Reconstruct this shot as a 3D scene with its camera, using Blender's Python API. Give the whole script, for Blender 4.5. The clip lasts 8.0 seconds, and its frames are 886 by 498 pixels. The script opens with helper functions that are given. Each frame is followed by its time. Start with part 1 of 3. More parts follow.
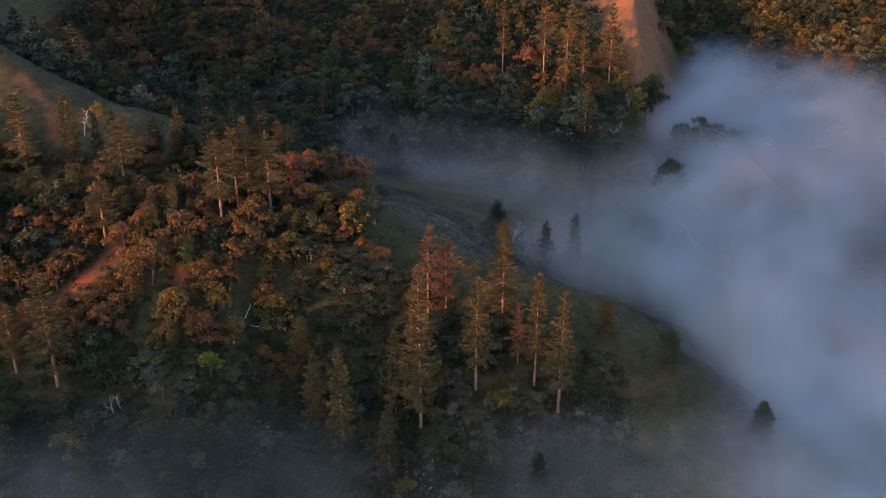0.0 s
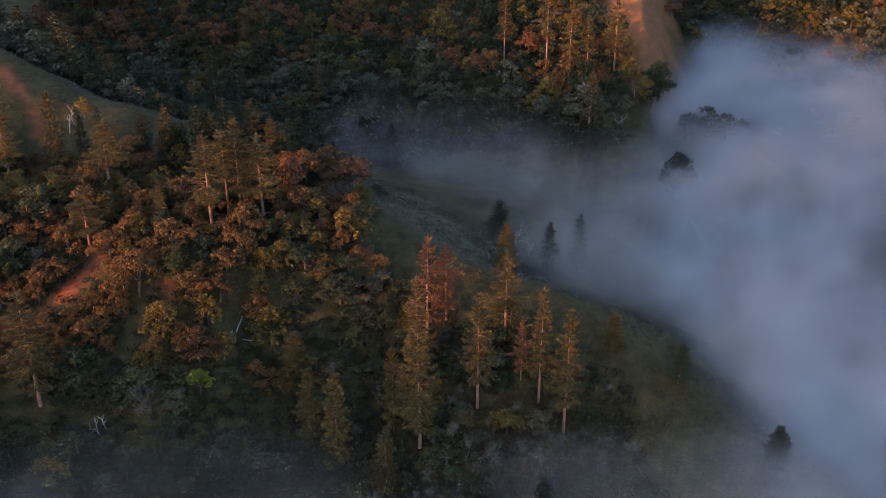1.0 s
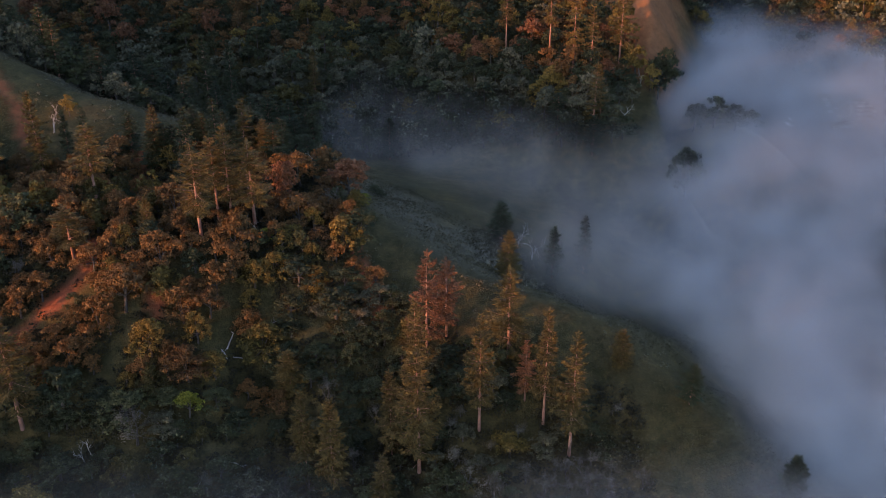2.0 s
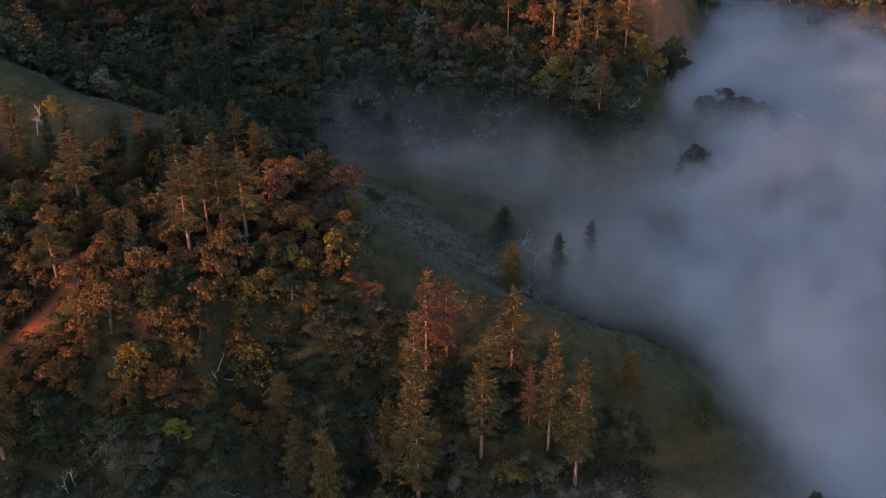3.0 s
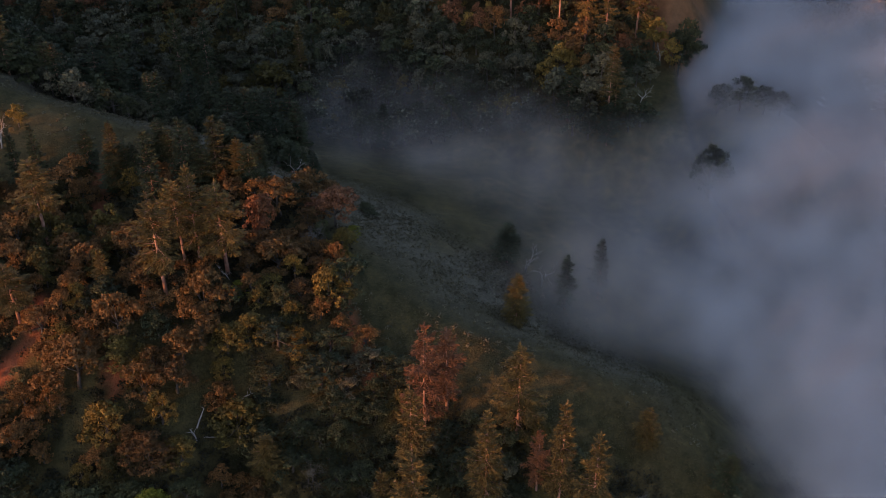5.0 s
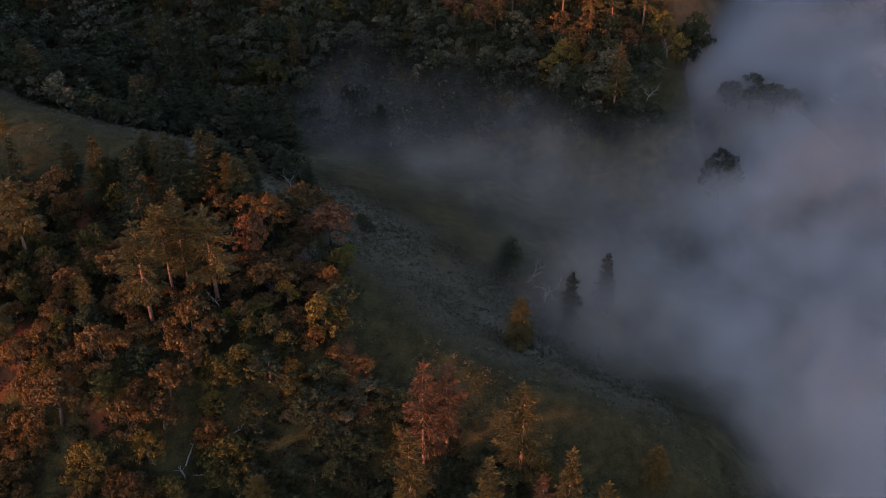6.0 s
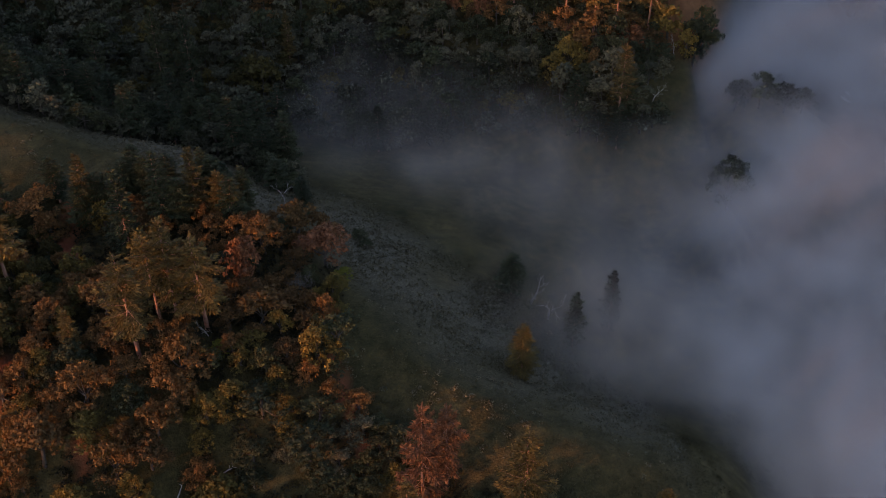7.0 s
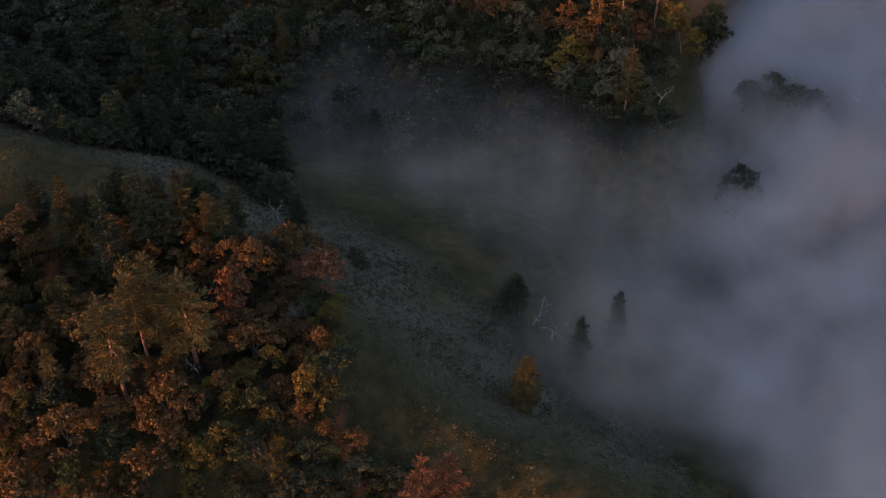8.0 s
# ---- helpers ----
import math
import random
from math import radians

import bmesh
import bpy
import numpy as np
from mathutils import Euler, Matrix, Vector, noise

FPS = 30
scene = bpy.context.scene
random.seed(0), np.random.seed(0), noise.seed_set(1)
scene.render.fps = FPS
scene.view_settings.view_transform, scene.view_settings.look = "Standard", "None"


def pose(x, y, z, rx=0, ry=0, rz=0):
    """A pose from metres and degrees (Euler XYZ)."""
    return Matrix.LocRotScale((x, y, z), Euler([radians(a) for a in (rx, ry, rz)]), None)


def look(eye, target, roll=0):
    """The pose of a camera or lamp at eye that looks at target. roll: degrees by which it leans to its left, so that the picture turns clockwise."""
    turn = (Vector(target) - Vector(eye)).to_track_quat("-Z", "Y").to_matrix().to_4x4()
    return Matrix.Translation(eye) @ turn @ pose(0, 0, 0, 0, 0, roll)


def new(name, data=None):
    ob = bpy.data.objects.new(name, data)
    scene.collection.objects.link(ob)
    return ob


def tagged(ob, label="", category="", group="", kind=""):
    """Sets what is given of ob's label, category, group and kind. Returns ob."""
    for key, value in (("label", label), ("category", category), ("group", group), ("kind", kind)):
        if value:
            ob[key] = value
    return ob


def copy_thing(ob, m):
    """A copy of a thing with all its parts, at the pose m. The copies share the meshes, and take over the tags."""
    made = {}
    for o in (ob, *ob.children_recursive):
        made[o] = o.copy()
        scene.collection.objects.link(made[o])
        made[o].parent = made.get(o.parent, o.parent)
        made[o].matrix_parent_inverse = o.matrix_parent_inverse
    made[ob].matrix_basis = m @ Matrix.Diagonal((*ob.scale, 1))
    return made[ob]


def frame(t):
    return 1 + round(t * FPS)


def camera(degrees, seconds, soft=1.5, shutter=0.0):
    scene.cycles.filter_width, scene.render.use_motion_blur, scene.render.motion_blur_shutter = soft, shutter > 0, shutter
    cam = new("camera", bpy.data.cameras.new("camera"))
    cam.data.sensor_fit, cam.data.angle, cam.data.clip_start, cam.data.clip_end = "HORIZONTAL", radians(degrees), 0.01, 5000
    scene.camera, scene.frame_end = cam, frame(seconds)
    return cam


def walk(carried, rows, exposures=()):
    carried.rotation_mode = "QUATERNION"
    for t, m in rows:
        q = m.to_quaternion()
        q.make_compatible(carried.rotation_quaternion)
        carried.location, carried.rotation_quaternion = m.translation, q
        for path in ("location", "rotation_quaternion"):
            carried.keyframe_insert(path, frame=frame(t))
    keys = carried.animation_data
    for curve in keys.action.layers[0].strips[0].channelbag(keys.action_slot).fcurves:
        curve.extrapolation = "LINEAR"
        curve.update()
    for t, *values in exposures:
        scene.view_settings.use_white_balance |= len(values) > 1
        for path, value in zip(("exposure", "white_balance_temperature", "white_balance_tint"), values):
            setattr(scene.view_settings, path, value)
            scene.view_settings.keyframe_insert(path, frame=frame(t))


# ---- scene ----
cam = camera(48.5, 8.0, 0.8)
METRES, EYE, TILT, LEAN, TURN = 110.0, 120.0, -25.5, 0.0, 0.0
ROWS = [
    (0.0, 0.0, 0.0, 0.0, -0.0, 0.0, 0.0),
    (0.5, 0.0001, 0.047, 0.04, -0.01, -0.87, 0.04),
    (1.0, -0.0002, 0.094, 0.0802, -0.01, -1.75, 0.07),
    (1.5, 0.0001, 0.1411, 0.1203, -0.01, -2.63, 0.11),
    (3.0, 0.002, 0.2834, 0.2429, 0.03, -5.32, 0.26),
    (3.5, 0.0018, 0.331, 0.2831, 0.0, -6.21, 0.3),
    (4.0, 0.0021, 0.3784, 0.3242, -0.01, -7.11, 0.35),
    (4.5, 0.002, 0.4228, 0.3621, -0.03, -7.94, 0.38),
    (6.0, 0.002, 0.5679, 0.4884, -0.09, -10.72, 0.42),
    (6.5, 0.0022, 0.6121, 0.5268, -0.12, -11.57, 0.44),
    (7.0, 0.0019, 0.6634, 0.5695, -0.15, -12.52, 0.46),
    (7.5, 0.0018, 0.7083, 0.6073, -0.18, -13.36, 0.48),
    (8.0, 0.0016, 0.7593, 0.6507, -0.22, -14.33, 0.51),
]
walk(cam, [(t, pose(0, 0, EYE, TILT, LEAN, TURN) @ pose(METRES * x, METRES * y, METRES * z, 90 + pitch, roll, yaw)) for t, x, y, z, yaw, pitch, roll in ROWS],
     [(0.0, 2.78, 6100, 28), (8.0, 2.1, 7100, 35)])

# ---------------------------------------------------------------- light
world = bpy.data.worlds.new("dusk_sky")
scene.world = world
world.use_nodes = True
wn = world.node_tree.nodes
sky = wn.new("ShaderNodeTexSky")
sky.sky_type, sky.sun_disc = "NISHITA", False
SUN_UP, SUN_FROM = 6.0, 230.0
sky.sun_elevation, sky.sun_rotation = radians(SUN_UP), radians(SUN_FROM)
sky.altitude, sky.air_density, sky.dust_density, sky.ozone_density = 300, 1.0, 1.6, 1.4
wn["Background"].inputs["Strength"].default_value = 0.15
world.node_tree.links.new(sky.outputs["Color"], wn["Background"].inputs["Color"])

sun = new("sun", bpy.data.lights.new("sun", "SUN"))
sun.data.energy, sun.data.angle, sun.data.color = 1.65, radians(1.5), (1.0, 0.40, 0.11)
away = Vector((math.sin(radians(SUN_FROM)) * math.cos(radians(SUN_UP)), math.cos(radians(SUN_FROM)) * math.cos(radians(SUN_UP)), math.sin(radians(SUN_UP))))
sun.matrix_world = look(away * 900, (0, 0, 0))

# ---------------------------------------------------------------- materials


def nodes_of(name):
    mat = bpy.data.materials.new(name)
    mat.use_nodes = True
    nt = mat.node_tree
    return mat, nt, nt.nodes["Principled BSDF"], nt.nodes["Material Output"]


def ramp(nt, stops, source):
    node = nt.nodes.new("ShaderNodeValToRGB")
    els = node.color_ramp.elements
    while len(els) < len(stops):
        els.new(0.5)
    for el, (at, col) in zip(els, stops):
        el.position, el.color = at, (*col, 1)
    nt.links.new(source, node.inputs["Fac"])
    return node.outputs["Color"]


def blend(nt, fac, a, b, mode="MIX"):
    node = nt.nodes.new("ShaderNodeMix")
    node.data_type, node.blend_type = "RGBA", mode
    for sock, value in ((node.inputs["Factor"], fac), (node.inputs["A"], a), (node.inputs["B"], b)):
        if isinstance(value, (int, float)):
            sock.default_value = value
        elif isinstance(value, tuple):
            sock.default_value = (*value, 1)
        else:
            nt.links.new(value, sock)
    return node.outputs["Result"]


def noise_tex(nt, scale, detail=4.0, rough=0.55, space="Object"):
    where = nt.nodes.new("ShaderNodeTexCoord")
    node = nt.nodes.new("ShaderNodeTexNoise")
    node.inputs["Scale"].default_value, node.inputs["Detail"].default_value, node.inputs["Roughness"].default_value = scale, detail, rough
    nt.links.new(where.outputs[space], node.inputs["Vector"])
    return node.outputs["Fac"]


def foliage(name, dark, mid, light, spread=1.0):
    """Leaves: each tree takes its own tone, each spray varies a little round it."""
    mat, nt, bsdf, out = nodes_of(name)
    tree = nt.nodes.new("ShaderNodeObjectInfo").outputs["Random"]
    leaf = nt.nodes.new("ShaderNodeNewGeometry").outputs["Random Per Island"]
    own = ramp(nt, [(0.0, dark), (0.5, mid), (1.0, light)], tree)
    spray = ramp(nt, [(0.0, (0.62, 0.63, 0.62)), (0.6, (1.0, 1.0, 1.0)), (1.0, (1.35, 1.32, 1.22))], leaf)
    tint = blend(nt, spread, own, spray, "MULTIPLY")
    patch = ramp(nt, [(0.3, (0.6, 0.66, 0.6)), (0.7, (1.25, 1.12, 0.95))], noise_tex(nt, 0.5, 2.0))
    col = blend(nt, 0.8, tint, patch, "MULTIPLY")
    nt.links.new(col, bsdf.inputs["Base Color"])
    bsdf.inputs["Roughness"].default_value = 0.75
    bsdf.inputs["Specular IOR Level"].default_value = 0.2
    back = nt.nodes.new("ShaderNodeBsdfTranslucent")
    nt.links.new(col, back.inputs["Color"])
    both = nt.nodes.new("ShaderNodeMixShader")
    both.inputs["Fac"].default_value = 0.25
    nt.links.new(bsdf.outputs[0], both.inputs[1])
    nt.links.new(back.outputs[0], both.inputs[2])
    nt.links.new(both.outputs[0], out.inputs["Surface"])
    return mat


def bark(name, dark, light):
    mat, nt, bsdf, out = nodes_of(name)
    coarse = noise_tex(nt, 1.3, 5.0)
    col = ramp(nt, [(0.3, dark), (0.7, light)], coarse)
    nt.links.new(col, bsdf.inputs["Base Color"])
    bsdf.inputs["Roughness"].default_value = 0.9
    bump = nt.nodes.new("ShaderNodeBump")
    bump.inputs["Strength"].default_value, bump.inputs["Distance"].default_value = 0.6, 0.05
    nt.links.new(noise_tex(nt, 6.0, 3.0), bump.inputs["Height"])
    nt.links.new(bump.outputs[0], bsdf.inputs["Normal"])
    return mat


RUST = foliage("rust_leaves", (0.072, 0.044, 0.019), (0.104, 0.062, 0.024), (0.138, 0.074, 0.028))
OLIVE = foliage("olive_leaves", (0.045, 0.042, 0.014), (0.075, 0.064, 0.018), (0.115, 0.085, 0.022))
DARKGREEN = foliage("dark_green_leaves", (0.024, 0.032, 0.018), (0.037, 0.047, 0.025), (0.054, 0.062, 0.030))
# Raised in tone, so that it also lends haze to the far-left wood.
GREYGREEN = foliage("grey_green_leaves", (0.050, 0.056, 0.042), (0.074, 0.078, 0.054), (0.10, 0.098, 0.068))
YELLOW = foliage("yellow_leaves", (0.095, 0.082, 0.024), (0.125, 0.098, 0.026), (0.15, 0.115, 0.032))
FRESH = foliage("fresh_green_leaves", (0.10, 0.115, 0.018), (0.115, 0.13, 0.02), (0.13, 0.145, 0.022))
RED = foliage("red_leaves", (0.115, 0.056, 0.03), (0.135, 0.064, 0.034), (0.15, 0.072, 0.042))
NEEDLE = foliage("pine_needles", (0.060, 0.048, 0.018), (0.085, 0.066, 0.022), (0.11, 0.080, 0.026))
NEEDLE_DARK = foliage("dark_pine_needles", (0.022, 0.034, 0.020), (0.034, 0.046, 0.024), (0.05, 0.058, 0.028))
NEEDLE_RED = foliage("browned_pine_needles", (0.12, 0.058, 0.03), (0.14, 0.066, 0.032), (0.155, 0.075, 0.036))
TWIG = foliage("bare_grey_twigs", (0.085, 0.08, 0.073), (0.105, 0.097, 0.088), (0.125, 0.115, 0.105), 0.5)
BARK_PINE = bark("red_pine_bark", (0.12, 0.062, 0.044), (0.25, 0.13, 0.09))
BARK_OAK = bark("grey_oak_bark", (0.028, 0.024, 0.02), (0.058, 0.049, 0.04))
BARK_DEAD = bark("bleached_dead_wood", (0.16, 0.145, 0.13), (0.32, 0.29, 0.27))

# ---------------------------------------------------------------- land


def lattice(ix, iy, seed):
    v = (ix.astype(np.int64) * 374761393 + iy.astype(np.int64) * 668265263 + seed * 974634777) & 0x7FFFFFFF
    v = ((v ^ (v >> 13)) * 1274126177) & 0x7FFFFFFF
    return ((v ^ (v >> 16)) & 0xFFFF) / 65535.0


def rough(x, y, size, seed):
    """Smooth value noise, -1 to 1, with bumps of that size in metres."""
    u, v = np.asarray(x, float) / size, np.asarray(y, float) / size
    iu, iv = np.floor(u), np.floor(v)
    fu, fv = u - iu, v - iv
    fu, fv = fu * fu * (3 - 2 * fu), fv * fv * (3 - 2 * fv)
    low = lattice(iu, iv, seed) * (1 - fu) + lattice(iu + 1, iv, seed) * fu
    high = lattice(iu, iv + 1, seed) * (1 - fu) + lattice(iu + 1, iv + 1, seed) * fu
    return 2 * (low * (1 - fv) + high * fv) - 1


def softplus(v, width):
    v = np.asarray(v, float) / width
    return width * np.where(v > 30, v, np.log1p(np.exp(np.minimum(v, 30))))


def smax(a, b, k):
    return k * np.logaddexp(a / k, b / k)


def along(line, x, y):
    """Distance from a crest line (plus to its right, minus to its left, seen along it) and the crest's height there."""
    x, y = np.asarray(x, float), np.asarray(y, float)
    best, side, square, rows = np.full(x.shape, 1e9), np.zeros(x.shape), np.zeros(x.shape), []
    for (ax, ay, az), (bx, by, bz) in zip(line, line[1:]):
        dx, dy = bx - ax, by - ay
        s = np.clip(((x - ax) * dx + (y - ay) * dy) / (dx * dx + dy * dy), 0, 1)
        d = np.hypot(x - ax - s * dx, y - ay - s * dy)
        off = ((x - ax) * dy - (y - ay) * dx) / math.hypot(dx, dy)
        near = (d < best - 1e-6) | ((d < best + 1e-6) & (np.abs(off) > square))
        best, square = np.where(near, d, best), np.where(near, np.abs(off), square)
        side = np.where(near, np.sign(off), side)
        rows.append((d, az + s * (bz - az)))
    weights = [np.exp(-np.minimum((d - best) / (2 + 0.1 * best), 40)) for d, _ in rows]
    height = sum(w * h for w, (_, h) in zip(weights, rows)) / sum(weights)
    return best, side, height


SPUR = [(-700, 420, 190), (-300, 335, 100), (-160, 300, 56), (-124, 291, 42), (-95, 286, 30), (-76, 282, 26), (-55, 268, 24.5), (-27, 247, 21), (-8, 226, 17),
        (14, 211, 12.5), (36, 206, 7.8), (53, 185, 2), (65, 159, -0.5), (80, 125, -12), (115, 60, -34)]
SHOULDER = [(-700, 200, 110), (-300, 190, 60), (-160, 212, 32), (-95, 226, 24), (-52, 224, 23.5), (-22, 224, 19), (0, 216, 8), (25, 205, -8)]
FAR_SPUR = [(190, 760, 160), (100, 560, 78), (85, 450, 36), (83, 430, 30), (82, 410, 22), (79, 390, 12), (73, 360, -5), (74, 330, -17), (77, 307, -9), (80, 288, -26)]
RIM = [(-190, 640, 90), (-105, 480, 36), (-78, 430, 20), (-60, 388, 4), (-46, 360, -12)]
RIGHT_BANK = [(700, 300, 150), (430, 470, 112), (240, 580, 84), (165, 720, 115)]
# Ridge behind the camera, never in view, added to shade the near slope's foot.
SHADE_RIDGE = [(-1200, 420, 120), (-700, 60, 70), (-450, -109, 62), (-400, -143, 70), (-360, -170, 70), (0, -350, 60), (500, -520, 72), (1400, -700, 130)]


def land(x, y):
    x, y = np.asarray(x, float), np.asarray(y, float)
    d, side, top = along(SPUR, x, y)
    front, back = 0.15 * d + 0.47 * softplus(d - 14, 4), 0.12 * d + 0.55 * softplus(d - 5, 3)
    z1 = top - np.where(side > 0, front, back)
    d, side, top = along(SHOULDER, x, y)
    z2 = top - np.where(side > 0, 0.12 * d + 0.50 * softplus(d - 12, 4), 0.25 * d)
    near = smax(z1, z2, 1.5)
    gully = np.exp(-(((x + 37 + 0.25 * (y - 190)) / 9) ** 2)) * np.clip((218 - y) / 20, 0, 1)
    near = near - 6 * gully
    far = -12 + 0.30 * (y - 338 + 0.10 * x) - 9 * np.exp(-(((x + 22 - 0.1 * (y - 400)) / 18) ** 2))
    d, side, top = along(FAR_SPUR, x, y)
    far = smax(np.where(x > 78, -60, far), top - np.where(side > 0, 0.42 * d, 1.3 * d), 3)
    far = far + 10 * np.exp(-(((x - 52) / 16) ** 2) - ((y - 358) / 24) ** 2)
    far = smax(far, -4 - 0.055 * ((x - 99) ** 2 + (y - 353) ** 2) ** 0.85, 2)
    d, side, top = along(RIM, x, y)
    far = smax(far, top - 0.45 * d, 2)
    d, side, top = along(RIGHT_BANK, x, y)
    far = smax(far, top - 0.52 * d, 4)
    d, side, top = along(SHADE_RIDGE, x, y)
    z = smax(smax(near, far, 3), top - 0.24 * d, 4)
    floor = -38 + 0.0 * x
    z = smax(z, floor, 5)
    away_far = np.clip((np.hypot(x, y - 250) - 700) / 1500, 0, 1)
    z = z * (1 - 0.6 * away_far) + away_far * (60 + 45 * rough(x, y, 500, 9))
    return z + 1.6 * rough(x, y, 23, 1) + 0.6 * rough(x, y, 8, 2) + 0.22 * rough(x, y, 3.1, 3)


def land_at(x, y):
    return float(land(np.array([x]), np.array([y]))[0])


def mesh_of(name, verts, faces, mat):
    me = bpy.data.meshes.new(name)
    me.from_pydata(verts.tolist() if isinstance(verts, np.ndarray) else verts, [], faces.tolist() if isinstance(faces, np.ndarray) else faces)
    me.materials.append(mat)
    me.update()
    return me


def ground_material():
    mat, nt, bsdf, out = nodes_of("hillside_grass_and_soil")
    big, mid, small = noise_tex(nt, 0.06, 4.0), noise_tex(nt, 0.35, 5.0, 0.65), noise_tex(nt, 2.4, 4.0, 0.7)
    grass = ramp(nt, [(0.32, (0.028, 0.026, 0.012)), (0.5, (0.042, 0.037, 0.016)), (0.7, (0.058, 0.047, 0.022))], big)
    tufts = ramp(nt, [(0.35, (0.45, 0.5, 0.45)), (0.55, (1.0, 1.0, 1.0)), (0.72, (1.7, 1.5, 1.2))], mid)
    col = blend(nt, 0.75, grass, tufts, "MULTIPLY")
    fine = ramp(nt, [(0.3, (0.55, 0.55, 0.55)), (0.7, (1.5, 1.45, 1.35))], small)
    col = blend(nt, 0.7, col, fine, "MULTIPLY")
    soil = nt.nodes.new("ShaderNodeAttribute")
    soil.attribute_name = "soil"
    earth = ramp(nt, [(0.3, (0.15, 0.047, 0.026)), (0.7, (0.25, 0.075, 0.038))], mid)
    col = blend(nt, soil.outputs["Fac"], col, earth)
    # Dry grass; the orange of sunlight on it is put into the colour.
    dry = nt.nodes.new("ShaderNodeAttribute")
    dry.attribute_name = "dry"
    sunlit_straw = ramp(nt, [(0.3, (0.115, 0.052, 0.022)), (0.7, (0.18, 0.083, 0.036))], mid)
    col = blend(nt, dry.outputs["Fac"], col, sunlit_straw)
    sage = nt.nodes.new("ShaderNodeAttribute")
    sage.attribute_name = "sage"
    scrub = ramp(nt, [(0.35, (0.032, 0.030, 0.020)), (0.52, (0.070, 0.064, 0.045)), (0.7, (0.13, 0.118, 0.088))], small)
    col = blend(nt, sage.outputs["Fac"], col, scrub)
    nt.links.new(col, bsdf.inputs["Base Color"])
    bsdf.inputs["Roughness"].default_value = 0.95
    bsdf.inputs["Specular IOR Level"].default_value = 0.1
    bump = nt.nodes.new("ShaderNodeBump")
    bump.inputs["Strength"].default_value, bump.inputs["Distance"].default_value = 0.8, 0.35
    nt.links.new(small, bump.inputs["Height"])
    nt.links.new(bump.outputs[0], bsdf.inputs["Normal"])
    return mat


def soil_amount(x, y):
    """Bare red earth: worn tracks and slides on the near slope and the far spur."""
    amount = np.zeros(np.shape(x))
    for line, half, most in (([(-78, 217, 0), (-79, 210, 0), (-82, 204, 0), (-87, 199, 0), (-94, 195, 0)], 2.6, 0.72), ([(-20, 222, 0), (-16, 213, 0), (-14.5, 208, 0)], 0.9, 0.9),
                       ([(-124, 285, 0), (-114, 275, 0), (-107, 258, 0)], 2.4, 0.5), ([(-80, 266, 0), (-78, 255, 0), (-68, 247, 0), (-62, 243, 0)], 1.8, 0.8), ([(-61, 203, 0), (-60, 201, 0)], 1.6, 0.9)):
        d, _, _ = along(line, x, y)
        amount = np.maximum(amount, most * np.clip(1.3 - d / half + 0.8 * rough(x, y, 5, 6) + 0.4 * rough(x, y, 2.2, 16), 0, 1))
    return amount


def sage_amount(x, y):
    """Pale sagebrush on the back of the spur and along the meadow's far rim."""
    d, side, _ = along(SPUR, x, y)
    return np.where(side < 0, np.clip((d - 1) / 12, 0, 1) * np.clip((46 - d) / 12, 0, 1), 0) * np.clip(0.75 + 0.6 * rough(x, y, 10, 8), 0, 1) * (x > -130) * (x < 45)


def build_ground():
    fine_x, fine_y = np.arange(-150, 250.1, 2.0), np.arange(110, 540.1, 2.0)
    grow = np.cumsum(4 * 1.22 ** np.arange(24))
    xs = np.concatenate([-150 - grow[::-1], fine_x, 250 + grow])
    ys = np.concatenate([110 - grow[::-1], fine_y, 540 + grow])
    gx, gy = np.meshgrid(xs, ys)
    gz = land(gx, gy)
    verts = np.stack([gx.ravel(), gy.ravel(), gz.ravel()], 1)
    n, m = len(xs), len(ys)
    i = (np.arange(m - 1)[:, None] * n + np.arange(n - 1)[None, :]).ravel()
    me = mesh_of("ground", verts, np.stack([i, i + 1, i + n + 1, i + n], 1), ground_material())
    me.shade_smooth()
    layer = me.attributes.new("soil", "FLOAT", "POINT")
    layer.data.foreach_set("value", soil_amount(gx.ravel(), gy.ravel()).astype(np.float32))
    d, _, _ = along(FAR_SPUR, gx.ravel(), gy.ravel())
    layer = me.attributes.new("sage", "FLOAT", "POINT")
    layer.data.foreach_set("value", sage_amount(gx.ravel(), gy.ravel()).astype(np.float32))
    layer = me.attributes.new("dry", "FLOAT", "POINT")
    layer.data.foreach_set("value", np.clip(1.6 - d / 14 + 0.4 * rough(gx.ravel(), gy.ravel(), 9, 7), 0, 1) * np.clip((gy.ravel() - 368) / 14, 0, 1).astype(np.float32))
    return tagged(new("ground", me), "grassy and earthen hillside with steep wooded spurs", "hillside", kind="structure")


build_ground()

# ---------------------------------------------------------------- trees


def tube(points, radii, sides=6):
    """A tapered limb through the points, as vertices and faces."""
    pts = [Vector(p) for p in points]
    verts, faces = [], []
    for k, p in enumerate(pts):
        d = (pts[min(k + 1, len(pts) - 1)] - pts[max(k - 1, 0)]).normalized()
        a = d.orthogonal().normalized()
        b = d.cross(a)
        for s in range(sides):
            w = 2 * math.pi * s / sides
            verts.append(tuple(p + radii[k] * (math.cos(w) * a + math.sin(w) * b)))
    for k in range(len(pts) - 1):
        for s in range(sides):
            t = (s + 1) % sides
            faces.append((k * sides + s, k * sides + t, (k + 1) * sides + t, (k + 1) * sides + s))
    faces.append(tuple(range((len(pts) - 1) * sides, len(pts) * sides)))
    return verts, faces


def joined(pieces):
    verts, faces = [], []
    for v, f in pieces:
        o = len(verts)
        verts += v
        faces += [tuple(i + o for i in q) for q in f]
    return verts, faces


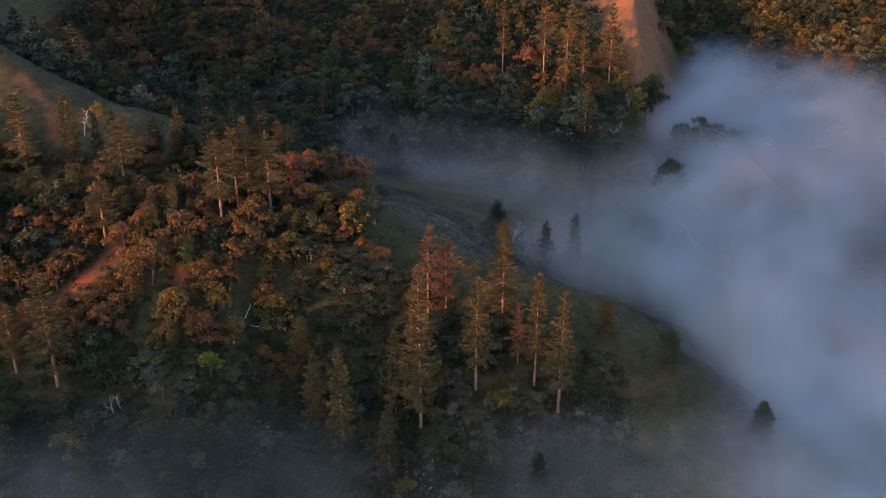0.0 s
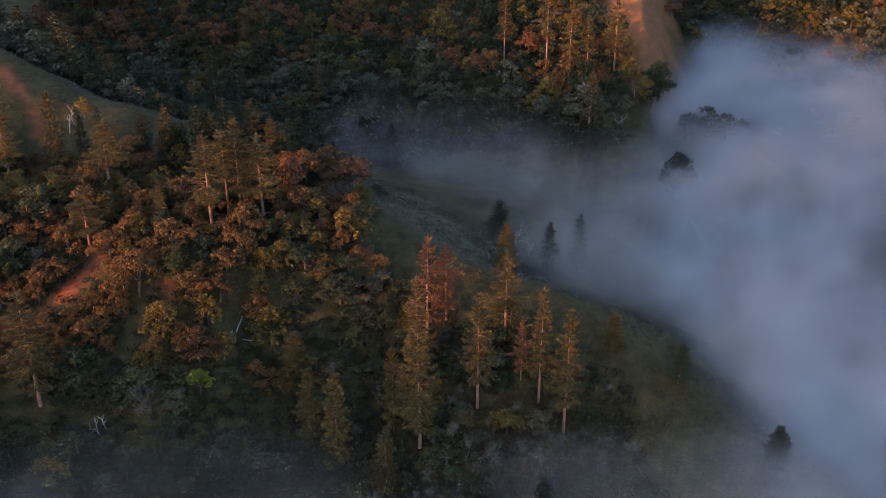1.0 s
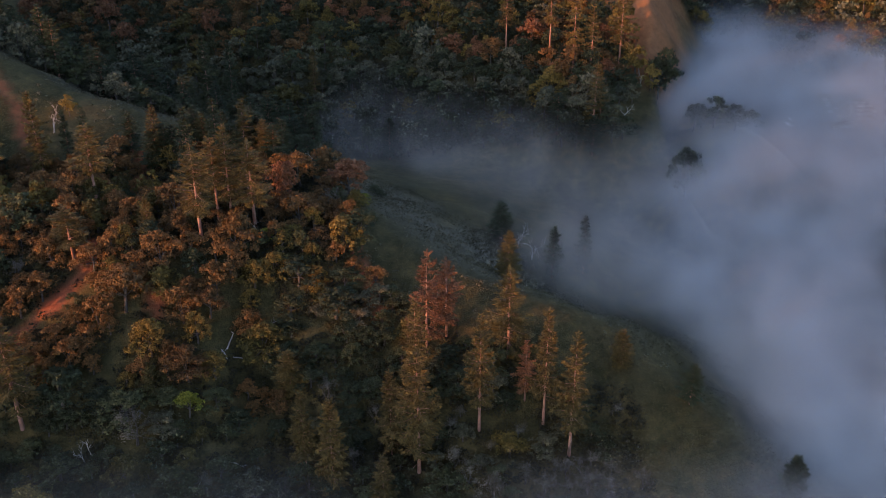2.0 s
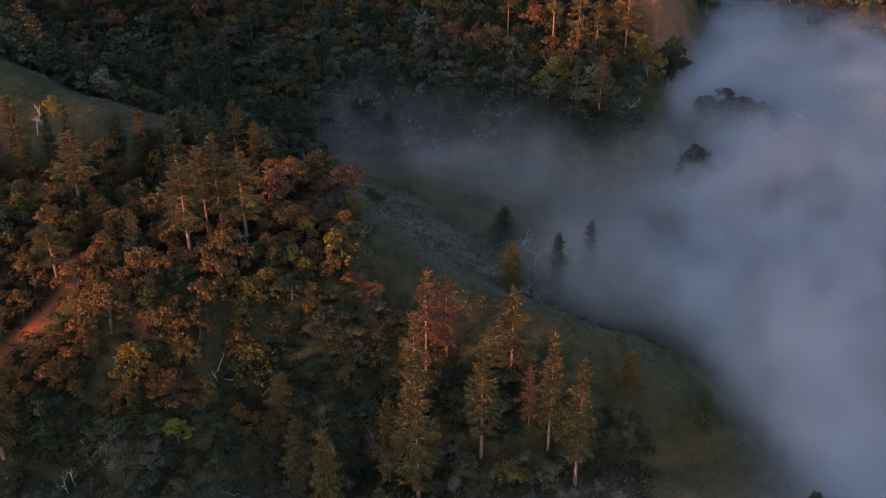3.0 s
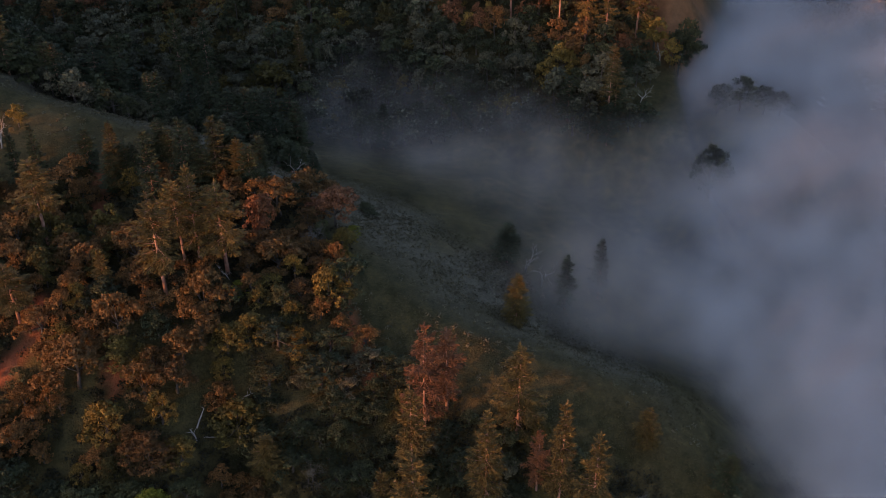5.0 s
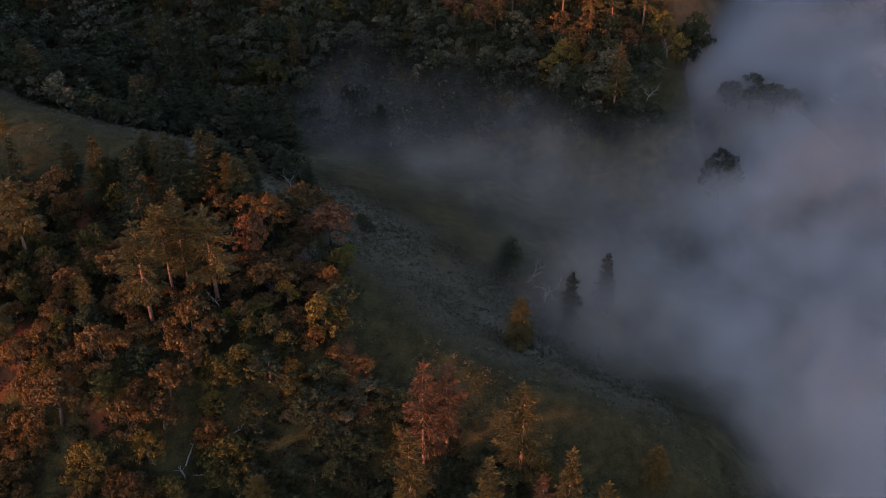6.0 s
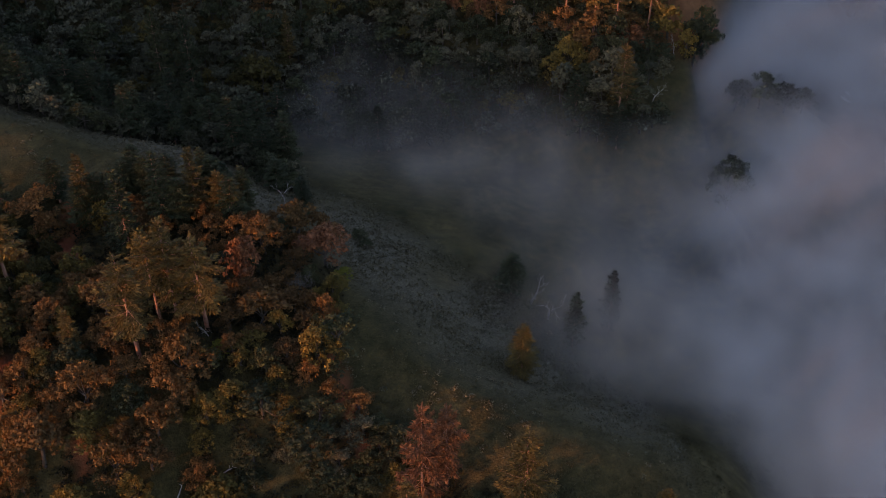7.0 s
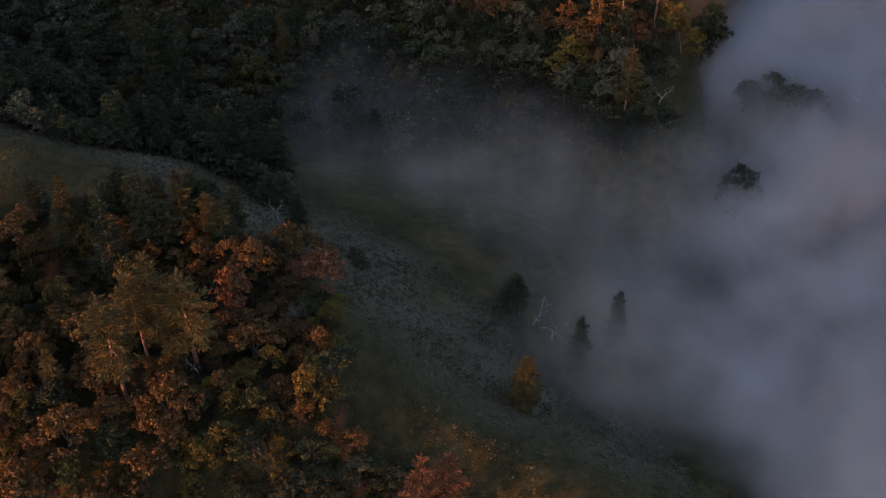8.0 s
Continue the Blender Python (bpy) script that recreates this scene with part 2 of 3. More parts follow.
def sprays(rng, centres, outward, size, jitter=0.7):
    """One small three-cornered spray of leaves at each centre, facing roughly outward."""
    n = len(centres)
    nor = outward + jitter * rng.normal(size=(n, 3))
    nor /= np.linalg.norm(nor, axis=1)[:, None] + 1e-9
    a = np.cross(nor, rng.normal(size=(n, 3)))
    a /= np.linalg.norm(a, axis=1)[:, None] + 1e-9
    b = np.cross(nor, a)
    s = size * rng.uniform(0.6, 1.35, (n, 1))
    k = rng.uniform(0.6, 1.1, (n, 3, 1)) * s[:, None, :]
    ring = np.stack([a, -0.5 * a + 0.87 * b, -0.5 * a - 0.87 * b], 1) * k + centres[:, None, :]
    return ring.reshape(-1, 3), np.arange(3 * n).reshape(n, 3)


def needles(rng, centres, axis, size):
    """Narrow needle sprays lying along their boughs, slightly tilted."""
    n = len(centres)
    a = axis + 0.25 * rng.normal(size=(n, 3))
    a /= np.linalg.norm(a, axis=1)[:, None] + 1e-9
    b = np.cross(np.tile((0.0, 0.0, 1.0), (n, 1)) + 0.45 * rng.normal(size=(n, 3)), a)
    b /= np.linalg.norm(b, axis=1)[:, None] + 1e-9
    s = size * rng.uniform(0.6, 1.3, (n, 1))
    ring = np.stack([centres - 0.7 * a * s + 0.38 * b * s, centres - 0.7 * a * s - 0.38 * b * s, centres + 1.0 * a * s - (0, 0, 0.08)], 1)
    return ring.reshape(-1, 3), np.arange(3 * n).reshape(n, 3)


def tree_of(name, wood, wood_mat, leaves, leaf_mat, crown_name="crown"):
    root = new(name)
    trunk = new("trunk", mesh_of("trunk", *wood[0], wood_mat))
    trunk.data.shade_smooth()
    trunk.parent = root
    limbs = new("branchwork", mesh_of("branchwork", *joined(wood[1:]), wood_mat))
    limbs.data.shade_smooth()
    limbs.parent = trunk
    tagged(limbs, kind="stuff")
    if leaves is not None:
        crown = new(crown_name, mesh_of(crown_name, leaves[0], leaves[1], leaf_mat))
        crown.parent = root
        if crown_name == "bare_crown":
            tagged(crown, kind="stuff")
    return root


def oak(name, seed, height, radius, mat, count=2300, size=0.28, limbs=7):
    """A broad oak: short trunk, forking limbs and a crown of boughs, each a heap of small rounded leaf clumps."""
    rng = np.random.default_rng(seed)
    lobes = []
    for k in range(13):
        w, v = k * 2.4 + rng.uniform(-0.5, 0.5), rng.uniform(0.0, 1.0) if k else 1.0
        r = radius * 0.70 * math.sqrt(max(0.0, 1 - v * v)) * rng.uniform(0.7, 1.12)
        lobes.append((r * math.cos(w), r * math.sin(w), height * (0.24 + 0.54 * v + rng.uniform(-0.07, 0.07)), radius * rng.uniform(0.30, 0.46)))
    lobes = np.array(lobes)
    clumps = []
    for x, y, z, r in lobes:
        for k in range(9):
            way = rng.normal(size=3)
            way[2] = abs(way[2]) * 1.1 - 0.3
            way /= np.linalg.norm(way)
            x2, y2, z2 = np.array((x, y, z)) + way * r * rng.uniform(0.62, 0.95) * (1, 1, 0.8)
            clumps.append((x2, y2, z2, r * rng.uniform(0.24, 0.46)))
    clumps = np.array(clumps)
    area = clumps[:, 3] ** 2
    pick = rng.choice(len(clumps), count, p=area / area.sum())
    way = rng.normal(size=(count, 3))
    way[:, 2] = np.abs(way[:, 2]) * 1.15 - 0.3
    way /= np.linalg.norm(way, axis=1)[:, None]
    centre = clumps[pick, :3] + way * (clumps[pick, 3] * rng.uniform(0.6, 1.1, count))[:, None] * (1, 1, 0.75)
    leaves = sprays(rng, centre, way, size, 0.55)
    fork = Vector((rng.uniform(-0.3, 0.3), rng.uniform(-0.3, 0.3), height * 0.3))
    parts = [tube([(0, 0, -1.0), (0, 0, 0.3), fork], [0.36, 0.28, 0.22])]
    for x, y, z, r in lobes[:limbs]:
        mid = fork.lerp(Vector((x, y, z)), 0.55) + Vector((0, 0, -0.3))
        parts.append(tube([fork, mid, (x, y, z)], [0.15, 0.09, 0.03], 3))
    return tree_of(name, parts, BARK_OAK, leaves, mat)


def pine(seed, height, radius, mat, bare=0.3, sparse=1.0, name="pine_tree", size=0.39, dome=0.0):
    """A tall pine: straight trunk and whorls of boughs that carry flat, feathery plates of needle sprays; bare below."""
    rng = np.random.default_rng(seed)
    bend = rng.uniform(-0.25, 0.25, 2)
    spine = lambda f: Vector((bend[0] * f * f, bend[1] * f * f, height * f))
    girth = height / 22
    parts = [tube([(0, 0, -1.2)] + [spine(f) for f in (0.03, 0.3, 0.55, 0.8, 1.0)], [0.42 * girth, 0.36 * girth, 0.26 * girth, 0.16 * girth, 0.06, 0.012], 7)]
    centres, ways = [], []
    for k in range(7):
        f, w = rng.uniform(0.35, 0.95) * bare, rng.uniform(0, 6.28)
        base = spine(f)
        parts.append(tube([base, base + Vector((math.cos(w), math.sin(w), rng.uniform(-0.2, 0.3))) * rng.uniform(0.5, 1.7)], [0.05, 0.015], 3))
    f = bare
    while f < 0.985:
        u = (f - bare) / (1 - bare)
        taper = (1 - dome) * (1 - u) ** 0.78 + dome * (1 - u ** 2.4) ** 0.8
        reach = radius * (0.60 + 0.40 * min(1, u / 0.22)) * taper + 0.35
        turn = rng.uniform(0, 6.28)
        for k in range(6):
            if rng.uniform() > (0.66 + 0.34 * max(0, u - 0.5)) * sparse:
                continue
            w = turn + k * 6.28 / 6 + rng.uniform(-0.4, 0.4)
            length = reach * rng.uniform(0.6, 1.18)
            rise = rng.uniform(-0.12, 0.10) + 0.62 * u - 0.20
            base = spine(min(0.99, f + rng.uniform(-0.012, 0.012)))
            out = Vector((math.cos(w), math.sin(w), rise))
            tip = base + out * length
            sag, start = -0.06 * length, max(0.02, 0.30 - 0.42 * u)
            parts.append(tube([base, base.lerp(tip, 0.55) + Vector((0, 0, sag)), tip], [0.055, 0.035, 0.012], 3))
            many = max(14, int(length * 25))
            for j in range(many):
                s = start + (1.02 - start) * ((j + rng.uniform()) / many) ** 0.85
                p = base.lerp(tip, min(s, 1.02)) + Vector((0, 0, sag * 4 * s * (1 - min(s, 1))))
                across = rng.normal() * 0.22 * length * (1.3 - s)
                turned = w + max(-1.0, min(1.0, 1.6 * across))
                centres.append(p + Vector((-math.sin(w), math.cos(w), 0)) * across + Vector((0, 0, rng.uniform(-0.10, 0.16) - 0.12 * abs(across))))
                ways.append((math.cos(turned), math.sin(turned), rise + 0.05))
        f += rng.uniform(0.7, 1.15) * 0.046 * (22 / height) ** 0.5
    leaves = needles(rng, np.array([tuple(c) for c in centres]), np.array(ways), size)
    return tree_of(name, parts, BARK_PINE, leaves, mat)


def bare_tree(seed, height, radius, wood, twigs=None, lean=0.1):
    """A leafless tree: crooked trunk, limbs and finer branches."""
    rng = np.random.default_rng(seed)
    parts, ends = [], []

    def grow(p, d, length, r, level):
        mid = p + d * length * 0.5 + Vector(rng.normal(size=3)) * length * 0.07
        end = p + d * length + Vector(rng.normal(size=3)) * length * 0.10
        parts.append(tube([p, mid, end], [r, r * 0.8, r * 0.55], 5 if level < 2 else 3))
        ends.append(end)
        if level >= 4:
            return
        for k in range(3 if level < 3 else 2):
            side = Vector(rng.normal(size=3)) * (0.62 if level else 0.5)
            grow(end if k else mid, (d + side + Vector((0, 0, 0.18))).normalized(), length * rng.uniform(0.55, 0.8), r * 0.55, level + 1)

    grow(Vector((0, 0, -0.8)), Vector((lean, 0, 1)).normalized(), height * 0.38, radius * 0.06 + 0.08, 0)
    leaves = None
    if twigs:
        pts = np.array([tuple(e) for e in ends if e.z > height * 0.3])
        pts = np.repeat(pts, 12, 0) + rng.normal(size=(len(pts) * 12, 3)) * 0.45
        leaves = sprays(rng, pts, pts - np.array((0, 0, height * 0.4)), 0.13)
    return tree_of("bare_tree", parts, wood, leaves, twigs, "bare_crown")


def stand(ob, x, y, scale=1.0, turn=0.0, tall=1.0, sink=0.0):
    """The pose of a tree on the land; the slope's own height under it."""
    return Matrix.Translation((x, y, land_at(x, y) - sink)) @ Matrix.Rotation(turn, 4, "Z") @ Matrix.Diagonal((scale, scale, scale * tall, 1))


def place(model, x, y, scale=1.0, turn=0.0, tall=1.0, label="", group=""):
    ob = copy_thing(model, Matrix.Identity(4))
    ob.matrix_basis = stand(ob, x, y, scale, turn, tall)
    if label:
        tagged(ob, label, group=group)
    return ob


def drop(models):
    for model in models:
        for o in (*model.children_recursive, model):
            bpy.data.objects.remove(o)


rng = np.random.default_rng(5)
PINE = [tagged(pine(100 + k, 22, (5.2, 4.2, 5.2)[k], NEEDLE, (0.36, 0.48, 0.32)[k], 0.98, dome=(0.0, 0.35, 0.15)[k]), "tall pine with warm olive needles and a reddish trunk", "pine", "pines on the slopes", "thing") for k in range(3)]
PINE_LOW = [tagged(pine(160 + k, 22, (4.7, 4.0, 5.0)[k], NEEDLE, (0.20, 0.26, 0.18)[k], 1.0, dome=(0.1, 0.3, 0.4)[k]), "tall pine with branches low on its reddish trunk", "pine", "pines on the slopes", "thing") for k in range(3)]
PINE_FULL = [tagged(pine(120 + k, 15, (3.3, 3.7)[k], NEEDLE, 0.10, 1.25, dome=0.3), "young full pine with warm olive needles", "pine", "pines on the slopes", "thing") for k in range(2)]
# For dark pines, and for far pines whose shade is put into needle colour.
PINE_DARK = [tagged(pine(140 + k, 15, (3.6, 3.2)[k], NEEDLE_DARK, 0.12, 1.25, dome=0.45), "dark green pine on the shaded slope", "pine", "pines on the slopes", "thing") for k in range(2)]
PINE_RED = [tagged(pine(150 + k, 20, 5.4, NEEDLE_RED, 0.22, 0.85, dome=0.15), "half-dead pine with browned red needles", "pine", "pines on the slopes", "thing") for k in range(2)]
OAKS, FAR_OAKS = {}, {}
# All far models are oaks; only leaf colour sets them apart.
for key, name, mat, words, far_name, far_words in (
        ("rust", "autumn_oak", RUST, "autumn oak with rust-brown leaves on the slope", "black_oak", "rust-brown oak on the hazy far slope"),
        ("olive", "scrub_oak", OLIVE, "broad oak with dull olive-brown leaves", "valley_oak", "dull olive oak on the hazy far slope"),
        ("dark", "live_oak", DARKGREEN, "dark green evergreen oak among the trees", "bay_laurel", "far oak given dark leaves for the shaded slope"),
        ("grey", "blue_oak", GREYGREEN, "grey-green oak in the shaded gully", "buckeye", "grey-green oak on the shaded far slope"),
        ("yellow", "yellow_oak", YELLOW, "small oak with yellowing leaves", "maple", "yellowing oak among dark far trees"),
        ("fresh", "green_tree", FRESH, "bright fresh-green leafy tree", "green_tree", "bright fresh-green leafy tree"),
        ("red", "red_oak", RED, "oak with pinkish red autumn leaves", "red_oak", "oak with pinkish red autumn leaves")):
    OAKS[key] = [tagged(oak(name, 200 + 10 * k + len(key), 8.5, (4.6, 4.0, 5.0)[k], mat), words, "oak", "oaks on the slopes", "thing") for k in range(3 if key in ("rust", "olive", "dark", "grey") else 1)]
    FAR_OAKS[key] = [tagged(oak(far_name, 400 + 10 * k + len(key), 9.5, (4.6, 4.2)[k], mat, 950, 0.42, 4), far_words, "broadleaf tree", "trees on the far slope", "thing") for k in range(2)]
BARE = [tagged(bare_tree(300 + k, 8.5, 4, BARK_OAK, TWIG), "leafless grey tree with fine pale twigs", "bare tree", "bare trees on the slope", "thing") for k in range(2)]
SNAG = [tagged(bare_tree(310 + k, 9, 2.5, BARK_DEAD, None, 0.2), "bleached dead tree with broken limbs", "dead tree", "dead trees", "thing") for k in range(2)]

taken = []


def fallen_log(seed, length):
    """A bleached fallen trunk with a few broken stubs."""
    r = np.random.default_rng(seed)
    parts = [tube([(-length / 2, 0, 0.15), (0, r.uniform(-0.2, 0.2), 0.22), (length / 2, 0, 0.12)], [0.15, 0.12, 0.05], 7)]
    for k in range(5):
        x = r.uniform(-0.3, 0.5) * length
        parts.append(tube([(x, 0, 0.2), (x + r.uniform(0.3, 0.9), r.uniform(-1.2, 1.2), r.uniform(0.3, 1.1))], [0.07, 0.02], 4))
    ob = new("fallen_log", mesh_of("fallen_log", *joined(parts), BARK_DEAD))
    return tagged(ob, "bleached fallen log lying on the slope", "log", "fallen logs", "thing")


for seed, x, y, length, turn in ((1, -45, 199, 4.0, 1.3), (2, -43, 197, 3.2, 0.5), (3, -46, 196, 2.6, 2.4), (4, -41.5, 177.5, 3.4, 0.2), (5, -69.5, 176, 3.0, 2.2), (6, -47.5, 171, 3.2, 1.3), (7, -37, 203.5, 2.2, 0.3)):
    dx, dy = math.cos(turn) * length / 2, math.sin(turn) * length / 2
    lift = (land_at(x + dx, y + dy) - land_at(x - dx, y - dy)) / length
    mid = max(land_at(x, y), (land_at(x + dx, y + dy) + land_at(x - dx, y - dy)) / 2)
    fallen_log(seed, length).matrix_world = Matrix.Translation((x, y, mid)) @ Matrix.Rotation(turn, 4, "Z") @ Matrix.Rotation(-math.atan(lift), 4, "Y")
    taken.append((x, y, 1.8))


def pines(models, rows):
    for k, (x, y, top, wide) in enumerate(rows):
        model = models[k % len(models)]
        tall = {id(m): h for ms, h in ((PINE, 22), (PINE_LOW, 22), (PINE_FULL, 15), (PINE_DARK, 15), (PINE_RED, 20)) for m in ms}[id(model)]
        h = max(top - land_at(x, y), 5.0)
        place(model, x, y, wide, rng.uniform(0, 6.28), h / tall / wide)
        taken.append((x, y, 3.0))


# x, y, height of the tip above datum, spread
pines(PINE, [(-53.7, 219, 46.4, 1.2), (-51.1, 226, 44.7, 0.95), (-48.6, 228, 46.5, 1.0), (-43.2, 227, 43.4, 1.3), (-82.5, 237, 43.2, 1.3), (-113, 250, 46, 1.2), (-80.5, 213, 34.6, 1.05),
             (50.9, 338, 24.1, 1.0), (65.3, 378, 43.5, 1.25), (47.9, 376, 43.9, 1.05), (40.1, 385, 46.4, 1.0), (24.7, 400, 42.4, 0.9), (54, 372, 34, 0.9)])
pines(PINE_LOW, [(-83.6, 180, 29.1, 1.3), (-93, 182, 20.8, 0.9), (-4.8, 176, 23.4, 1.1), (-5.5, 188, 27.1, 0.9), (7.2, 182, 26.8, 0.95), (13.5, 195, 29.0, 1.05), (20.2, 183.6, 27.6, 0.85), (25.1, 178.5, 25.0, 1.0)])
pines(PINE_FULL, [(-50.9, 260, 40.4, 1.1), (-45.6, 259.5, 35.3, 0.9), (-74, 261, 38.7, 1.05), (-102.1, 256, 44.2, 1.0), (-28, 180, 10, 1.0), (-21.7, 174, 13.2, 1.0), (-31.8, 192, 11.5, 1.15), (-10.4, 180, 15.1, 0.85),
                  (-11.5, 168, 4.4, 1.05), (-47.9, 378, 16.3, 0.7), (15.7, 232, 17.8, 1.1), (37.3, 195.5, 14.0, 0.8)])
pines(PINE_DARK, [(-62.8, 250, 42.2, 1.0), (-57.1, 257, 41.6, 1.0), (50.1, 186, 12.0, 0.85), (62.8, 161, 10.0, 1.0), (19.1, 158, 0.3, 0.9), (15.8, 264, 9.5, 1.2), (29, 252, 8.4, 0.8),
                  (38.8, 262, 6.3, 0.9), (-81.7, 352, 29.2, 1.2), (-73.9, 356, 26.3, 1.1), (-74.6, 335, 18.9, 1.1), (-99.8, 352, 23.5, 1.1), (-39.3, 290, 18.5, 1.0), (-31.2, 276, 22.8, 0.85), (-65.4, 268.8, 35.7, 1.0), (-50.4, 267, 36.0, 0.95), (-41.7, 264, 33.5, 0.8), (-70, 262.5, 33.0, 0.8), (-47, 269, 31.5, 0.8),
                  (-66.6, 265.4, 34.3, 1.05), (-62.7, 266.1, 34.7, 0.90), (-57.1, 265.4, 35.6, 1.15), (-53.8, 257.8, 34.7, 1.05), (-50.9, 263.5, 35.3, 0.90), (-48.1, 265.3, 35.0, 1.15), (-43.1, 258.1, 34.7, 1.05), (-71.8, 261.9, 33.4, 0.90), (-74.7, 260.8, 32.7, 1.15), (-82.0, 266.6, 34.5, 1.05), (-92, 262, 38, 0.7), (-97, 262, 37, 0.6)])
pines(PINE_FULL, [(-65.5, 220, 33, 0.75)])
pines(PINE_RED, [(-3.5, 199, 31.4, 1.0), (0.7, 202, 28.1, 0.9), (16.6, 187, 18.1, 0.6)])


def oaks(key, rows):
    for k, (x, y, top, wide) in enumerate(rows):
        h = max(top - land_at(x, y), 2.5)
        wide = max(wide, h / 8.5 / 1.4)
        place(OAKS[key][k % len(OAKS[key])], x, y, wide, rng.uniform(0, 6.28), h / 8.5 / wide)
        taken.append((x, y, 4.0 * wide))


oaks("fresh", [(-50.8, 182.5, 8.6, 0.75)])
oaks("red", [(-69, 427, 27, 1.3), (-63, 421, 22, 1.0), (-32, 430, 18.5, 1.2), (-23.5, 427, 15.5, 1.1), (100, 445, 22, 1.3), (-23.5, 249, 29.5, 1.5), (-38, 240, 33, 0.7)])
oaks("grey", [(-28.8, 398, 5.5, 1.3), (-20, 400, 8, 1.1)])
oaks("yellow", [(76, 370, 13, 0.7), (-34.5, 224, 24, 0.7), (34.8, 360, 11.0, 1.2), (38.5, 362, 15, 1.0), (-101, 277, 36, 0.55), (-20, 233, 22, 0.6), (-20.5, 240, 24, 0.6), (-24, 236, 24, 0.55)])
oaks("fresh", [(-19.5, 245, 21.5, 0.5), (-40, 221, 24.5, 0.5)])
oaks("dark", [(-18.8, 271, 11.6, 0.5), (-17, 268, 10.5, 0.4), (80, 374, 15, 0.8), (84, 380, 16, 0.6), (76.5, 307, 8.8, 0.95), (96.2, 353, 6.8, 1.3), (103, 350, 5.0, 1.2), (90, 356, 4.5, 1.1), (109, 352, 2.5, 1.0)])
for model, x, y, s in ((BARE[0], -60.3, 177, 1.1), (BARE[1], 9.8, 170.5, 1.1), (SNAG[0], -104.0, 271.3, 0.95), (SNAG[1], 20.1, 262, 1.0), (SNAG[0], 24, 259, 0.9), (SNAG[1], 63, 349, 0.9), (SNAG[0], 73, 371, 0.8), (SNAG[0], -36, 278, 0.7), (BARE[0], -27, 238, 0.8), (SNAG[1], -42.6, 225.2, 0.55), (BARE[1], 2, 176, 0.75), (BARE[0], 5, 173, 0.7), (BARE[1], 16, 174, 0.8), (BARE[0], 20, 172, 0.75), (BARE[1], 24, 174.5, 0.8), (BARE[0], 28, 171, 0.7),
                       (BARE[1], 32, 170, 0.6), (BARE[0], 38, 168, 0.7), (BARE[1], -18, 178, 0.7), (BARE[0], -14, 186, 0.6), (SNAG[0], -70, 174, 0.5), (BARE[1], -46, 170, 0.8), (BARE[0], -92, 210, 0.7), (BARE[0], -24, 190, 0.7)):
    place(model, x, y, s, rng.uniform(0, 6.28))
    taken.append((x, y, 2.5))


CREST_X, CREST_Y = (-170, -95, -55, -30, 0), (302, 286, 268, 250, 226)
EDGE_X = (-150, -95, -74, -60, -45, -30, -21, -19, -14, 0, 13, 30, 45, 60, 75)
EDGE_Y = (258, 260, 268, 264, 258, 260, 256, 225, 211, 206, 197, 184, 152, 120, 100)


def grey_shrubs():
    """Leafless lichen-grey shrubs under the pines on the spur's shaded foot."""
    for k in range(34):
        x, y = rng.uniform(-16, 36), rng.uniform(165, 187)
        if any((x - a) ** 2 + (y - b) ** 2 < 4 for a, b, _ in taken):
            continue
        place(BARE[k % 2], x, y, rng.uniform(0.4, 0.7), rng.uniform(0, 6.28), 0.8)
        taken.append((x, y, 1.2))


grey_shrubs()


def wooded(x, y):
    """Where trees grow: the near slope below its bare crest, behind the crest, the far slope and the right bank."""
    ragged = rough(x, y, 14, 12)
    near = y < np.interp(x, EDGE_X, EDGE_Y) + 2.5 * ragged
    behind = (y > np.interp(x, CREST_X, CREST_Y) + 13 + 24 * np.clip((x + 85) / 25, 0, 1) + 3 * ragged) & (y < 345) & (x < -30 - 0.25 * (y - 270))
    far = (y > 342 + 6 * ragged - 10 * np.exp(-(((x - 50) / 15) ** 2))) & (x < 67 + 0.12 * np.minimum(y - 360, 25) - 0.16 * np.clip(y - 400, 0, 60) + 4 * ragged) & (x > -190)
    right = (x > 100) & (y > 462 - 0.72 * (x - 92) + 8 * ragged) & (y < 560)
    return near, behind, far, right


def clearing(x, y):
    """Open patches among the trees: the grassy saddle below the crest and bare banks lower down."""
    inside = np.zeros(np.shape(x), bool)
    for line, half in (([(-79, 272, 0), (-76, 262, 0), (-75, 254, 0), (-66, 246, 0)], 5.0), ([(-78, 215, 0), (-80, 206, 0), (-84, 200, 0), (-90, 195, 0)], 3.2), ([(-60, 197, 0), (-68, 191, 0)], 3.4), ([(-42, 199, 0), (-42, 193, 0)], 2.6)):
        d, _, _ = along(line, x, y)
        inside |= d < half
    return inside


